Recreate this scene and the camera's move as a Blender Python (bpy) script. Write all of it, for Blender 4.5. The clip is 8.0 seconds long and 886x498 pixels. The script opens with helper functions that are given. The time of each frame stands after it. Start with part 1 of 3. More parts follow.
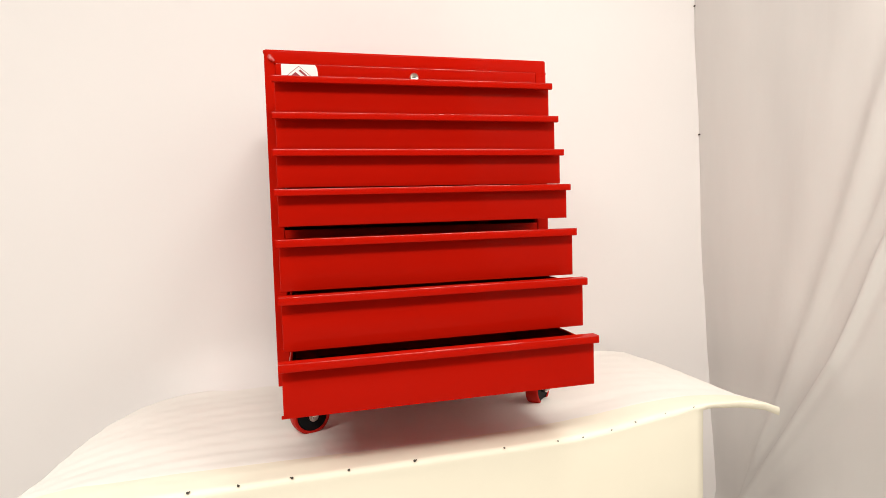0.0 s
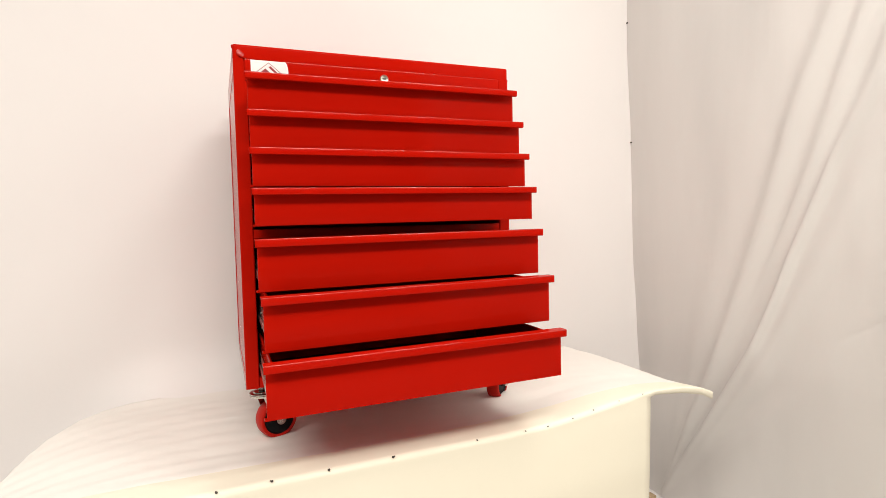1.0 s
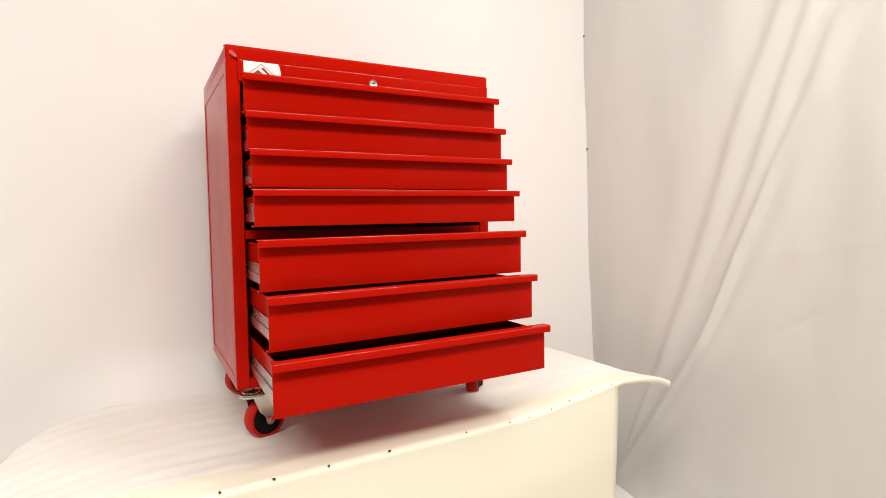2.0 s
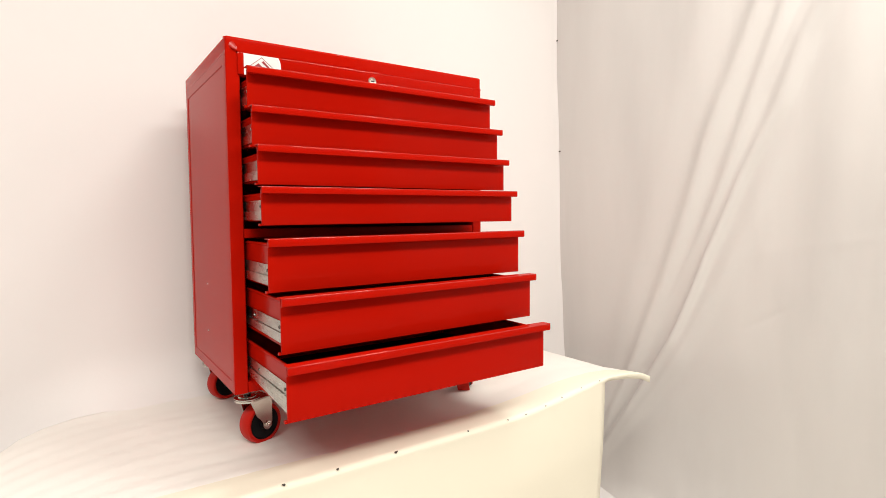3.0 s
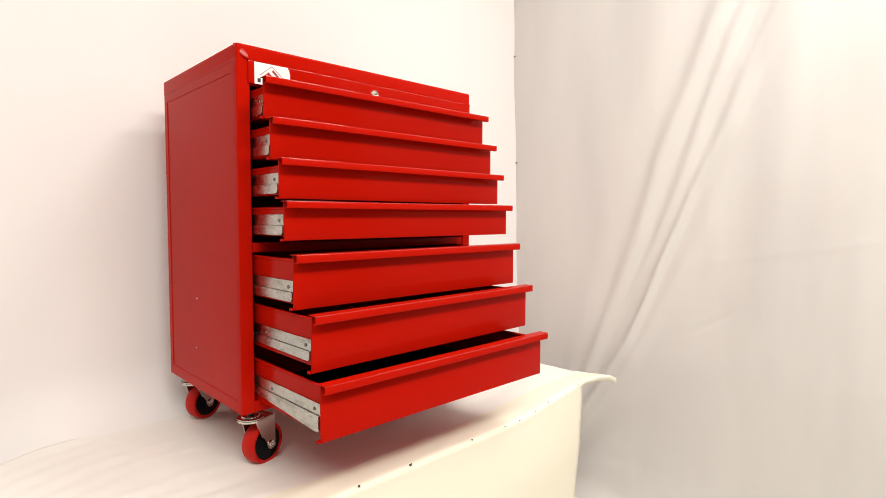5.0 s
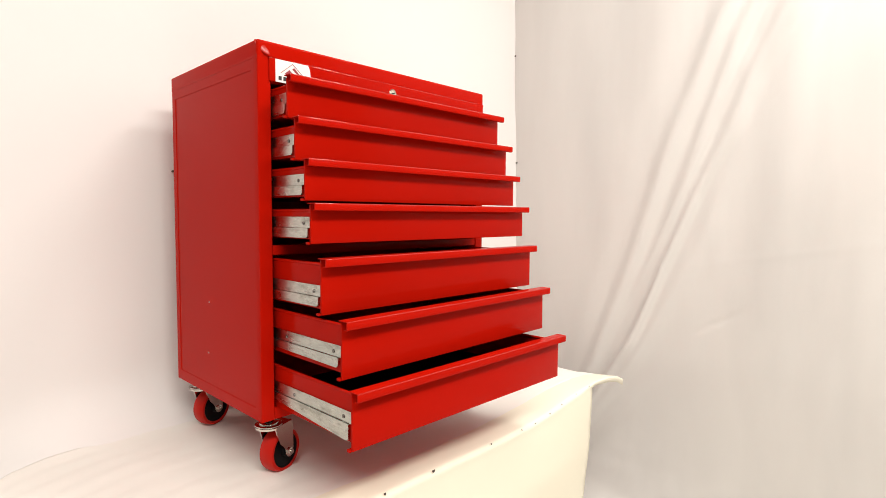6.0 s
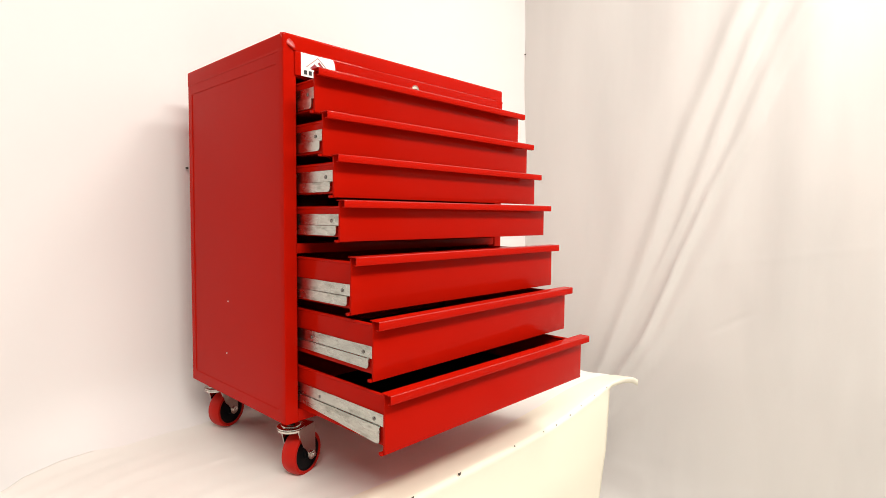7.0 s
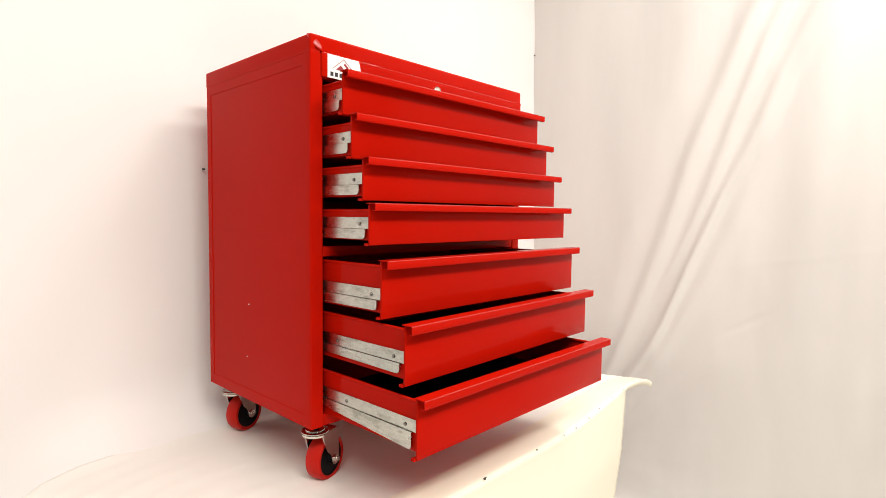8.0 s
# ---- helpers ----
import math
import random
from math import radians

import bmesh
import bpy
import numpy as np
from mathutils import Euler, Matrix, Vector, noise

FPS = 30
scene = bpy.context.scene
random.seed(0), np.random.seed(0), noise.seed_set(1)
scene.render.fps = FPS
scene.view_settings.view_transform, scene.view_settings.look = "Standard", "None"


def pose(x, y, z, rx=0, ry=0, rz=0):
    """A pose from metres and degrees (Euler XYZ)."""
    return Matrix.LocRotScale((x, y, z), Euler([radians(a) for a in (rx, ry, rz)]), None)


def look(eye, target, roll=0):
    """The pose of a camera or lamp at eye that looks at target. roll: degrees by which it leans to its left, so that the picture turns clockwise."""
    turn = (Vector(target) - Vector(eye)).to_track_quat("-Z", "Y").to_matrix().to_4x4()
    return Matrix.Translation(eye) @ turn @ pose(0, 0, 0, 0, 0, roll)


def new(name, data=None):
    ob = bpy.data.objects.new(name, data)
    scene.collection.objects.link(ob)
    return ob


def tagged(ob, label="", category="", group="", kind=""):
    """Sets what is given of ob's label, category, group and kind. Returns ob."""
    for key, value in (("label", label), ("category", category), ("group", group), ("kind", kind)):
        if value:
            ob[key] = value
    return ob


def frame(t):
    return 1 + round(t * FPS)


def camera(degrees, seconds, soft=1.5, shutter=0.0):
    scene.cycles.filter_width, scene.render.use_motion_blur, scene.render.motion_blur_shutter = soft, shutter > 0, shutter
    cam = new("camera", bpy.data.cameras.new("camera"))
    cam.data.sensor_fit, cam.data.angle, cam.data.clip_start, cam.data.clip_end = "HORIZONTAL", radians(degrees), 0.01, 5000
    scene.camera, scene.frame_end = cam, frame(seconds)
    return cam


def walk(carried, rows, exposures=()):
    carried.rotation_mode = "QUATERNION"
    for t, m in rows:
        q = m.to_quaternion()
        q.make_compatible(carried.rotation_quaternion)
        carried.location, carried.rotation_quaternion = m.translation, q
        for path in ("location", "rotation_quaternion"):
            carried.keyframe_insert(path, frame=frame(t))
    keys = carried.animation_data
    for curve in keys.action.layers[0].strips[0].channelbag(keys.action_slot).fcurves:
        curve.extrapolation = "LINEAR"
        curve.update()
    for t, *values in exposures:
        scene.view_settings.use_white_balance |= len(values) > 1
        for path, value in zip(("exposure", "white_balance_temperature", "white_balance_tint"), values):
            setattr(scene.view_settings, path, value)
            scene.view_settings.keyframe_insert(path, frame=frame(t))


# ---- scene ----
cam = camera(77.4, 8.0, soft=0.75)
PATH = [
    (0, (0.083, -1.329, 0.499), (0.552, 0.612, 0.389), -1.6),
    (0.5, (0.015, -1.319, 0.498), (0.64, 0.578, 0.385), -1.3),
    (1, (-0.046, -1.32, 0.501), (0.706, 0.529, 0.387), -1.2),
    (1.5, (-0.116, -1.324, 0.506), (0.747, 0.476, 0.391), -1.0),
    (3, (-0.293, -1.244, 0.506), (0.832, 0.406, 0.389), -0.4),
    (3.5, (-0.351, -1.206, 0.507), (0.852, 0.388, 0.39), -0.2),
    (4, (-0.404, -1.18, 0.507), (0.867, 0.36, 0.395), -0.1),
    (5.5, (-0.506, -1.088, 0.542), (0.895, 0.336, 0.431), 0.2),
    (6, (-0.532, -1.045, 0.542), (0.889, 0.358, 0.427), 0.3),
    (6.5, (-0.549, -1.007, 0.536), (0.881, 0.386, 0.423), 0.5),
    (7, (-0.565, -0.98, 0.537), (0.872, 0.407, 0.423), 0.5),
    (7.5, (-0.585, -0.952, 0.539), (0.859, 0.427, 0.425), 0.5),
    (8, (-0.603, -0.928, 0.543), (0.846, 0.446, 0.428), 0.6),
]
walk(cam, [(t, look(eye, target, roll)) for t, eye, target, roll in PATH], [(0, -0.81), (1.5, -0.81), (3.5, -0.74), (5.5, -0.68), (8, -0.57)])

# ---- light ----
world = bpy.data.worlds.new("room_air")
scene.world = world
world.use_nodes = True
world.node_tree.nodes["Background"].inputs["Color"].default_value = (0.9, 0.93, 1.0, 1)
world.node_tree.nodes["Background"].inputs["Strength"].default_value = 0.05


def ceiling_lamp(name, x, y, z, w, d, power, colour):
    data = bpy.data.lights.new(name, "AREA")
    data.shape, data.size, data.size_y, data.energy, data.color = "RECTANGLE", w, d, power, colour
    ob = new(name, data)
    ob.location = (x, y, z)
    return ob


# Unseen lamps: key and right follow the shadows, side is added fill.
KEY = (-0.10, -2.70, 2.75)
SIDE_FILL = (-1.75, -1.95, 2.75)
RIGHT = (1.00, -0.92, 2.34)
WARM = (1.0, 0.948, 0.872)
ceiling_lamp("key_lamp", *KEY, 2.2, 0.7, 248, WARM)
ceiling_lamp("side_fill", *SIDE_FILL, 1.3, 0.7, 98, WARM)
ceiling_lamp("right_lamp", *RIGHT, 0.6, 0.3, 40, WARM)

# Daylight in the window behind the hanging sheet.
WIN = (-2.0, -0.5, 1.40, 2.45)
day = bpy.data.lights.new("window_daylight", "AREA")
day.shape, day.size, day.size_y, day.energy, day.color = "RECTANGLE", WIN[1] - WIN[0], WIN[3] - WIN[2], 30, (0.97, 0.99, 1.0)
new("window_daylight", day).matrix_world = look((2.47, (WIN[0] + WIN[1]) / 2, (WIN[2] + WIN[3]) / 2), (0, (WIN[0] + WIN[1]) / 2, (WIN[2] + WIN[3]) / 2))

# ---- materials ----


def material(name, colour, rough=0.5, metal=0.0, vary=0.06, scale=6.0, fine=180.0, bump=0.05, bump_dist=0.001, rough_vary=0.08, spots=None, stretch=(1, 1, 1), spec=0.5):
    m = bpy.data.materials.new(name)
    m.use_nodes = True
    nt = m.node_tree
    b = nt.nodes["Principled BSDF"]
    tc = nt.nodes.new("ShaderNodeTexCoord")
    mp = nt.nodes.new("ShaderNodeMapping")
    mp.inputs["Scale"].default_value = stretch
    nt.links.new(tc.outputs["Object"], mp.inputs["Vector"])
    big = nt.nodes.new("ShaderNodeTexNoise")
    big.inputs["Scale"].default_value, big.inputs["Detail"].default_value = scale, 5
    small = nt.nodes.new("ShaderNodeTexNoise")
    small.inputs["Scale"].default_value, small.inputs["Detail"].default_value = fine, 3
    for n in (big, small):
        nt.links.new(mp.outputs["Vector"], n.inputs["Vector"])
    ramp = nt.nodes.new("ShaderNodeMix")
    ramp.data_type = "RGBA"
    ramp.inputs["A"].default_value = (*[c * (1 - vary) for c in colour], 1)
    ramp.inputs["B"].default_value = (*[min(1, c * (1 + vary)) for c in colour], 1)
    nt.links.new(big.outputs["Fac"], ramp.inputs["Factor"])
    out = ramp.outputs["Result"]
    if spots:
        sp = nt.nodes.new("ShaderNodeTexNoise")
        sp.inputs["Scale"].default_value, sp.inputs["Detail"].default_value = spots[1], 4
        nt.links.new(mp.outputs["Vector"], sp.inputs["Vector"])
        cr = nt.nodes.new("ShaderNodeValToRGB")
        cr.color_ramp.elements[0].position, cr.color_ramp.elements[1].position = spots[2], spots[2] + spots[3]
        nt.links.new(sp.outputs["Fac"], cr.inputs["Fac"])
        mx = nt.nodes.new("ShaderNodeMix")
        mx.data_type = "RGBA"
        mx.inputs["B"].default_value = (*spots[0], 1)
        nt.links.new(out, mx.inputs["A"])
        nt.links.new(cr.outputs["Color"], mx.inputs["Factor"])
        out = mx.outputs["Result"]
    nt.links.new(out, b.inputs["Base Color"])
    mr = nt.nodes.new("ShaderNodeMapRange")
    mr.inputs["To Min"].default_value, mr.inputs["To Max"].default_value = max(0.02, rough - rough_vary), min(1, rough + rough_vary)
    nt.links.new(big.outputs["Fac"], mr.inputs["Value"])
    nt.links.new(mr.outputs["Result"], b.inputs["Roughness"])
    b.inputs["Specular IOR Level"].default_value = spec
    b.inputs["Metallic"].default_value = metal
    bp = nt.nodes.new("ShaderNodeBump")
    bp.inputs["Strength"].default_value, bp.inputs["Distance"].default_value = bump, bump_dist
    nt.links.new(small.outputs["Fac"], bp.inputs["Height"])
    nt.links.new(bp.outputs["Normal"], b.inputs["Normal"])
    return m


RED = material("red_enamel", (0.435, 0.0066, 0.0018), 0.14, vary=0.04, scale=5, fine=260, bump=0.04, bump_dist=0.0004, spec=0.035, rough_vary=0.03)
# Same enamel made shinier, so lip and panel edges show highlight lines.
RED_GLOSS = material("edge_highlight_enamel", (0.35, 0.0060, 0.0018), 0.10, vary=0.04, scale=60, fine=400, bump=0.05, bump_dist=0.0004, spec=0.50, rough_vary=0.04)
# The weld's own paler, shinier red, set to show the corner highlight.
WELD = material("weld_glint_enamel", (0.40, 0.012, 0.006), 0.24, vary=0.15, scale=300, fine=700, bump=0.25, bump_dist=0.0005, spec=0.28, rough_vary=0.06)
TYRE = material("red_polyurethane", (0.47, 0.010, 0.004), 0.45, spec=0.15, vary=0.1, scale=30, fine=300, bump=0.1)
BLACK = material("black_plastic", (0.006, 0.006, 0.007), 0.55, spec=0.12, vary=0.2, scale=40, fine=400)
ZINC = material("galvanised_steel", (0.50, 0.51, 0.47), 0.27, metal=1.0, vary=0.14, scale=18, fine=30, bump=0.25, spots=((0.36, 0.37, 0.33), 48, 0.54, 0.12), stretch=(1, 0.45, 1.4), rough_vary=0.10)
# Zinc spangle: flat crystals, each a little lighter or darker than the next.
zt = ZINC.node_tree
cells = zt.nodes.new("ShaderNodeTexVoronoi")
cells.inputs["Scale"].default_value = 230
zt.links.new(zt.nodes["Mapping"].outputs["Vector"], cells.inputs["Vector"])
tone = zt.nodes.new("ShaderNodeMapRange")
tone.inputs["To Min"].default_value, tone.inputs["To Max"].default_value = 0.86, 1.10
zt.links.new(cells.outputs["Color"], tone.inputs["Value"])
spangle = zt.nodes.new("ShaderNodeVectorMath")
spangle.operation = "SCALE"
zb_in = zt.nodes["Principled BSDF"].inputs["Base Color"]
zt.links.new(zb_in.links[0].from_socket, spangle.inputs[0])
zt.links.new(tone.outputs["Result"], spangle.inputs["Scale"])
zt.links.new(spangle.outputs["Vector"], zb_in)
CHROME = material("bright_zinc_plate", (0.62, 0.58, 0.54), 0.20, metal=1.0, vary=0.08, scale=30, fine=260, bump=0.05)
STEEL = material("steel_screw", (0.24, 0.23, 0.22), 0.22, metal=1.0, vary=0.1, scale=60)
BRASS = material("pale_brass", (0.85, 0.80, 0.68), 0.28, metal=1.0, vary=0.05, scale=60)
DARK = material("dark_slot", (0.01, 0.01, 0.01), 0.7, spec=0.1)
NAIL = material("dull_nail", (0.06, 0.05, 0.04), 0.6, vary=0.3, scale=200)
PAPER = material("white_backdrop_paper", (0.835, 0.802, 0.79), 0.8, vary=0.025, scale=1.3, fine=90, bump=0.12, bump_dist=0.001)
# Cream tint carries the warm, overexposed light on the table's front strip.
CREAM = material("warm_tinted_sheet", (0.86, 0.815, 0.675), 0.6, vary=0.02, scale=3, fine=120, bump=0.08, bump_dist=0.001)
FOAM = material("white_foam_sheet", (0.86, 0.832, 0.785), 0.75, vary=0.03, scale=3, fine=160, bump=0.2, bump_dist=0.001, stretch=(0.35, 1.6, 1))
CLOTH = material("white_plastic_cloth", (0.80, 0.773, 0.748), 0.42, vary=0.05, scale=1.6, fine=34, bump=0.4, bump_dist=0.003, spots=((0.725, 0.70, 0.678), 3.2, 0.48, 0.22), stretch=(1, 1, 0.22))
GLASS = material("window_glass", (0.9, 0.95, 0.95), 0.03, vary=0.01, bump=0.0, rough_vary=0.01)
GLASS.node_tree.nodes["Principled BSDF"].inputs["Transmission Weight"].default_value = 1.0
# Half-clear film: part of the light behind it comes through, spread out.
ct = CLOTH.node_tree
film = ct.nodes.new("ShaderNodeBsdfTranslucent")
film.inputs["Color"].default_value = (0.80, 0.775, 0.745, 1)
both = ct.nodes.new("ShaderNodeMixShader")
both.inputs["Fac"].default_value = 0.12
ct.links.new(ct.nodes["Principled BSDF"].outputs["BSDF"], both.inputs[1])
ct.links.new(film.outputs["BSDF"], both.inputs[2])
ct.links.new(both.outputs["Shader"], ct.nodes["Material Output"].inputs["Surface"])
# Unseen walls and ceiling: dark colour cuts bounce and pale reflections in the red.
DULL = material("low_bounce_wall", (0.20, 0.19, 0.18), 0.85, vary=0.05, scale=1.5, fine=120)
PAINT = material("white_wall_paint", (0.78, 0.76, 0.73), 0.85, vary=0.03, scale=1.5, fine=120)
# Greyer than the white floor beside the cloth, to limit bounced light.
FLOOR_PAINT = material("pale_floor_paint", (0.52, 0.50, 0.47), 0.7, vary=0.08, scale=3, fine=90, bump=0.3)
WOOD = material("plain_plywood", (0.5, 0.36, 0.22), 0.6, vary=0.15, scale=6, fine=80, stretch=(1, 8, 8))
STICKER = material("white_sticker", (0.82, 0.81, 0.79), 0.4, vary=0.02, scale=40)
MAROON = material("maroon_print", (0.30, 0.02, 0.03), 0.45, vary=0.05, scale=60)
INK = material("black_print", (0.02, 0.018, 0.018), 0.5, vary=0.1, scale=60)

# ---- mesh helpers ----


def shade(bm, angle=35):
    for f in bm.faces:
        f.smooth = True
    for e in bm.edges:
        if len(e.link_faces) == 2 and e.calc_face_angle(0) > radians(angle):
            e.smooth = False


def part(name, bm, mat, parent=None, label="", angle=35):
    bmesh.ops.recalc_face_normals(bm, faces=bm.faces)
    shade(bm, angle)
    me = bpy.data.meshes.new(name)
    bm.to_mesh(me)
    bm.free()
    me.materials.append(mat)
    ob = new(name, me)
    if parent is not None:
        ob.parent = parent
        ob.matrix_parent_inverse = Matrix.Identity(4)
    return tagged(ob, label) if label else ob


def rebase(ob, base):
    """Put the origin of a top-level mesh at base, the mesh staying where it is."""
    ob.data.transform(Matrix.Translation(-Vector(base)))
    ob.location = base
    return ob


def empty(name, base):
    ob = new(name)
    ob.location = base
    return ob


def add_box(bm, x0, x1, y0, y1, z0, z1, bevel=0.0, seg=2):
    r = bmesh.ops.create_cube(bm, size=1)
    vs = r["verts"]
    for v in vs:
        v.co = Vector((x0 + (v.co.x + 0.5) * (x1 - x0), y0 + (v.co.y + 0.5) * (y1 - y0), z0 + (v.co.z + 0.5) * (z1 - z0)))
    if bevel:
        es = list({e for v in vs for e in v.link_edges})
        bmesh.ops.bevel(bm, geom=es, offset=bevel, segments=seg, affect="EDGES", profile=0.5)


def box(*a, **k):
    bm = bmesh.new()
    add_box(bm, *a, **k)
    return bm


def add_extrude(bm, poly, x0, x1, axis="x", bevel=0.0):
    """A closed profile of (u, v) pairs, pushed along an axis. x: (y, z); y: (x, z); z: (x, y)."""
    def at(u, v, w):
        return {"x": (w, u, v), "y": (u, w, v), "z": (u, v, w)}[axis]
    a = [bm.verts.new(at(u, v, x0)) for u, v in poly]
    b = [bm.verts.new(at(u, v, x1)) for u, v in poly]
    n = len(poly)
    for i in range(n):
        bm.faces.new((a[i], a[(i + 1) % n], b[(i + 1) % n], b[i]))
    bm.faces.new(a[::-1])
    bm.faces.new(b)


def add_cylinder(bm, centre, axis, r, h, seg=24, bevel=0.0, r2=None):
    q = Vector(axis).normalized().to_track_quat("Z", "Y").to_matrix().to_4x4()
    res = bmesh.ops.create_cone(bm, cap_ends=True, segments=seg, radius1=r, radius2=r if r2 is None else r2, depth=h, matrix=Matrix.Translation(centre) @ q)
    if bevel:
        vs = res["verts"]
        es = [e for e in {e for v in vs for e in v.link_edges} if len(e.link_faces) == 2 and e.calc_face_angle(0) > 1.0]
        bmesh.ops.bevel(bm, geom=es, offset=bevel, segments=2, affect="EDGES", profile=0.5)


def cylinder(*a, **k):
    bm = bmesh.new()
    add_cylinder(bm, *a, **k)
    return bm


def add_lathe(bm, profile, centre, axis, seg=40):
    """Profile of (radius, along) pairs, turned round an axis through centre; closed in on itself."""
    q = Vector(axis).normalized().to_track_quat("Z", "Y").to_matrix()
    rings = []
    for i in range(seg):
        a = 2 * math.pi * i / seg
        rings.append([bm.verts.new(Vector(centre) + q @ Vector((r * math.cos(a), r * math.sin(a), h))) for r, h in profile])
    n = len(profile)
    for i in range(seg):
        p, s = rings[i], rings[(i + 1) % seg]
        for j in range(n):
            bm.faces.new((p[j], p[(j + 1) % n], s[(j + 1) % n], s[j]))


def arc(cx, cy, r, a0, a1, n):
    return [(cx + r * math.cos(radians(a0 + (a1 - a0) * i / n)), cy + r * math.sin(radians(a0 + (a1 - a0) * i / n))) for i in range(n + 1)]


def grid(us, vs, at):
    bm = bmesh.new()
    rows = [[bm.verts.new(at(u, v)) for v in vs] for u in us]
    for i in range(len(us) - 1):
        for j in range(len(vs) - 1):
            bm.faces.new((rows[i][j], rows[i + 1][j], rows[i + 1][j + 1], rows[i][j + 1]))
    return bm


def span(a, b, n):
    return [a + (b - a) * i / n for i in range(n + 1)]


def interp(x, xs, ys):
    return float(np.interp(x, xs, ys))


def thicken(ob, t, offset=-1.0):
    m = ob.modifiers.new("thickness", "SOLIDIFY")
    m.thickness, m.offset = t, offset
    return ob


# ---- the room ----
FLOOR, CEIL = -0.70, 3.5
WALL_Y = 0.575
BASE = -0.016


def structure(name, bm, mat, label, category):
    return tagged(part(name, bm, mat), label, category, kind="structure")


structure("floor", box(-2.9, 2.6, -5.2, 0.8, FLOOR - 0.1, FLOOR), FLOOR_PAINT, "pale grey painted workshop floor", "floor")
structure("ceiling", box(-2.9, 2.6, -5.2, 0.8, CEIL, CEIL + 0.1), DULL, "unseen ceiling, grey-brown to limit bounced light", "ceiling")
structure("wall_north", box(-2.9, 2.6, 0.60, 0.72, FLOOR, CEIL), PAINT, "plain white painted wall behind the backdrop", "wall")
structure("wall_south", box(-2.9, 2.6, -5.2, -5.08, FLOOR, CEIL), DULL, "unseen wall, grey-brown to limit bounced light", "wall")
structure("wall_west", box(-2.9, -2.78, -5.08, 0.60, FLOOR, CEIL), DULL, "unseen wall, grey-brown to limit bounced light", "wall")
east = bmesh.new()
for y0, y1, z0, z1 in ((-5.08, WIN[0], FLOOR, CEIL), (WIN[1], 0.60, FLOOR, CEIL), (WIN[0], WIN[1], FLOOR, WIN[2]), (WIN[0], WIN[1], WIN[3], CEIL)):
    add_box(east, 2.48, 2.6, y0, y1, z0, z1)
structure("wall_east", east, PAINT, "plain white painted wall behind the hanging cloth", "wall")
window = tagged(empty("window_1", (2.54, (WIN[0] + WIN[1]) / 2, WIN[2])), "white-framed window behind the hanging cloth", "window", kind="structure")
WO = -Vector(window.location)
frame_bm = bmesh.new()
for y0, y1, z0, z1 in ((WIN[0], WIN[0] + 0.05, WIN[2], WIN[3]), (WIN[1] - 0.05, WIN[1], WIN[2], WIN[3]), (WIN[0] + 0.05, WIN[1] - 0.05, WIN[2], WIN[2] + 0.05), (WIN[0] + 0.05, WIN[1] - 0.05, WIN[3] - 0.05, WIN[3])):
    add_box(frame_bm, 2.51, 2.57, y0, y1, z0, z1)
frame_bm.transform(Matrix.Translation(WO))
part("window_frame", frame_bm, PAINT, window)
pane_bm = box(2.535, 2.541, WIN[0] + 0.05, WIN[1] - 0.05, WIN[2] + 0.05, WIN[3] - 0.05)
pane_bm.transform(Matrix.Translation(WO))
part("pane", pane_bm, GLASS, window).visible_shadow = False


def ceiling_light(x, y, z, w, d):
    base = empty("ceiling_light", (x, y, CEIL))
    drop = z - CEIL
    f = bmesh.new()
    for a in ((-w / 2 - 0.03, -w / 2, -d / 2 - 0.03, d / 2 + 0.03), (w / 2, w / 2 + 0.03, -d / 2 - 0.03, d / 2 + 0.03), (-w / 2, w / 2, -d / 2 - 0.03, -d / 2), (-w / 2, w / 2, d / 2, d / 2 + 0.03)):
        add_box(f, *a, drop + 0.006, drop + 0.05)
    add_box(f, -w / 2, w / 2, -d / 2, d / 2, drop + 0.03, drop + 0.05)
    part("frame", f, PAINT, base)
    for sx in (-1, 1):
        part("stem", cylinder((sx * w * 0.35, 0, (drop + 0.045) / 2), (0, 0, 1), 0.008, -drop - 0.045, seg=12), PAINT, base)
    return tagged(base, "unseen white panel lamp hung below the ceiling", "ceiling light", "ceiling lights")


ceiling_light(*KEY, 2.2, 0.7)
# housing for the fill added at the left
ceiling_light(*SIDE_FILL, 1.3, 0.7)
ceiling_light(*RIGHT, 0.6, 0.3)


# Backdrop: a sheet pinned to the wall, its free edge slightly wavy.
def backdrop_edge(v):
    return interp(v, (-0.7, -0.34, -0.15, 0.0, 0.1, 0.26, 0.5, 0.8, 1.3, 1.5, 3.5), (1.671, 1.648, 1.640, 1.622, 1.614, 1.606, 1.598, 1.586, 1.569, 1.562, 1.50)) + 0.003 * math.sin(v * 9 + 0.6)


def backdrop_at(u, v):
    edge = backdrop_edge(v)
    x = -2.75 + (edge + 2.75) * u
    near = max(0.0, (x - edge + 0.10) / 0.10)
    curl = 0.005 * near ** 2 * (0.4 + 0.6 * math.sin(v * 7.3 + 1.0) ** 2)
    soft = 0.002 * noise.noise(Vector((x * 0.9, v * 0.9, 0))) + 0.0008 * math.sin(v * 2.0 + x)
    return x, WALL_Y - 0.006 - curl + soft, v


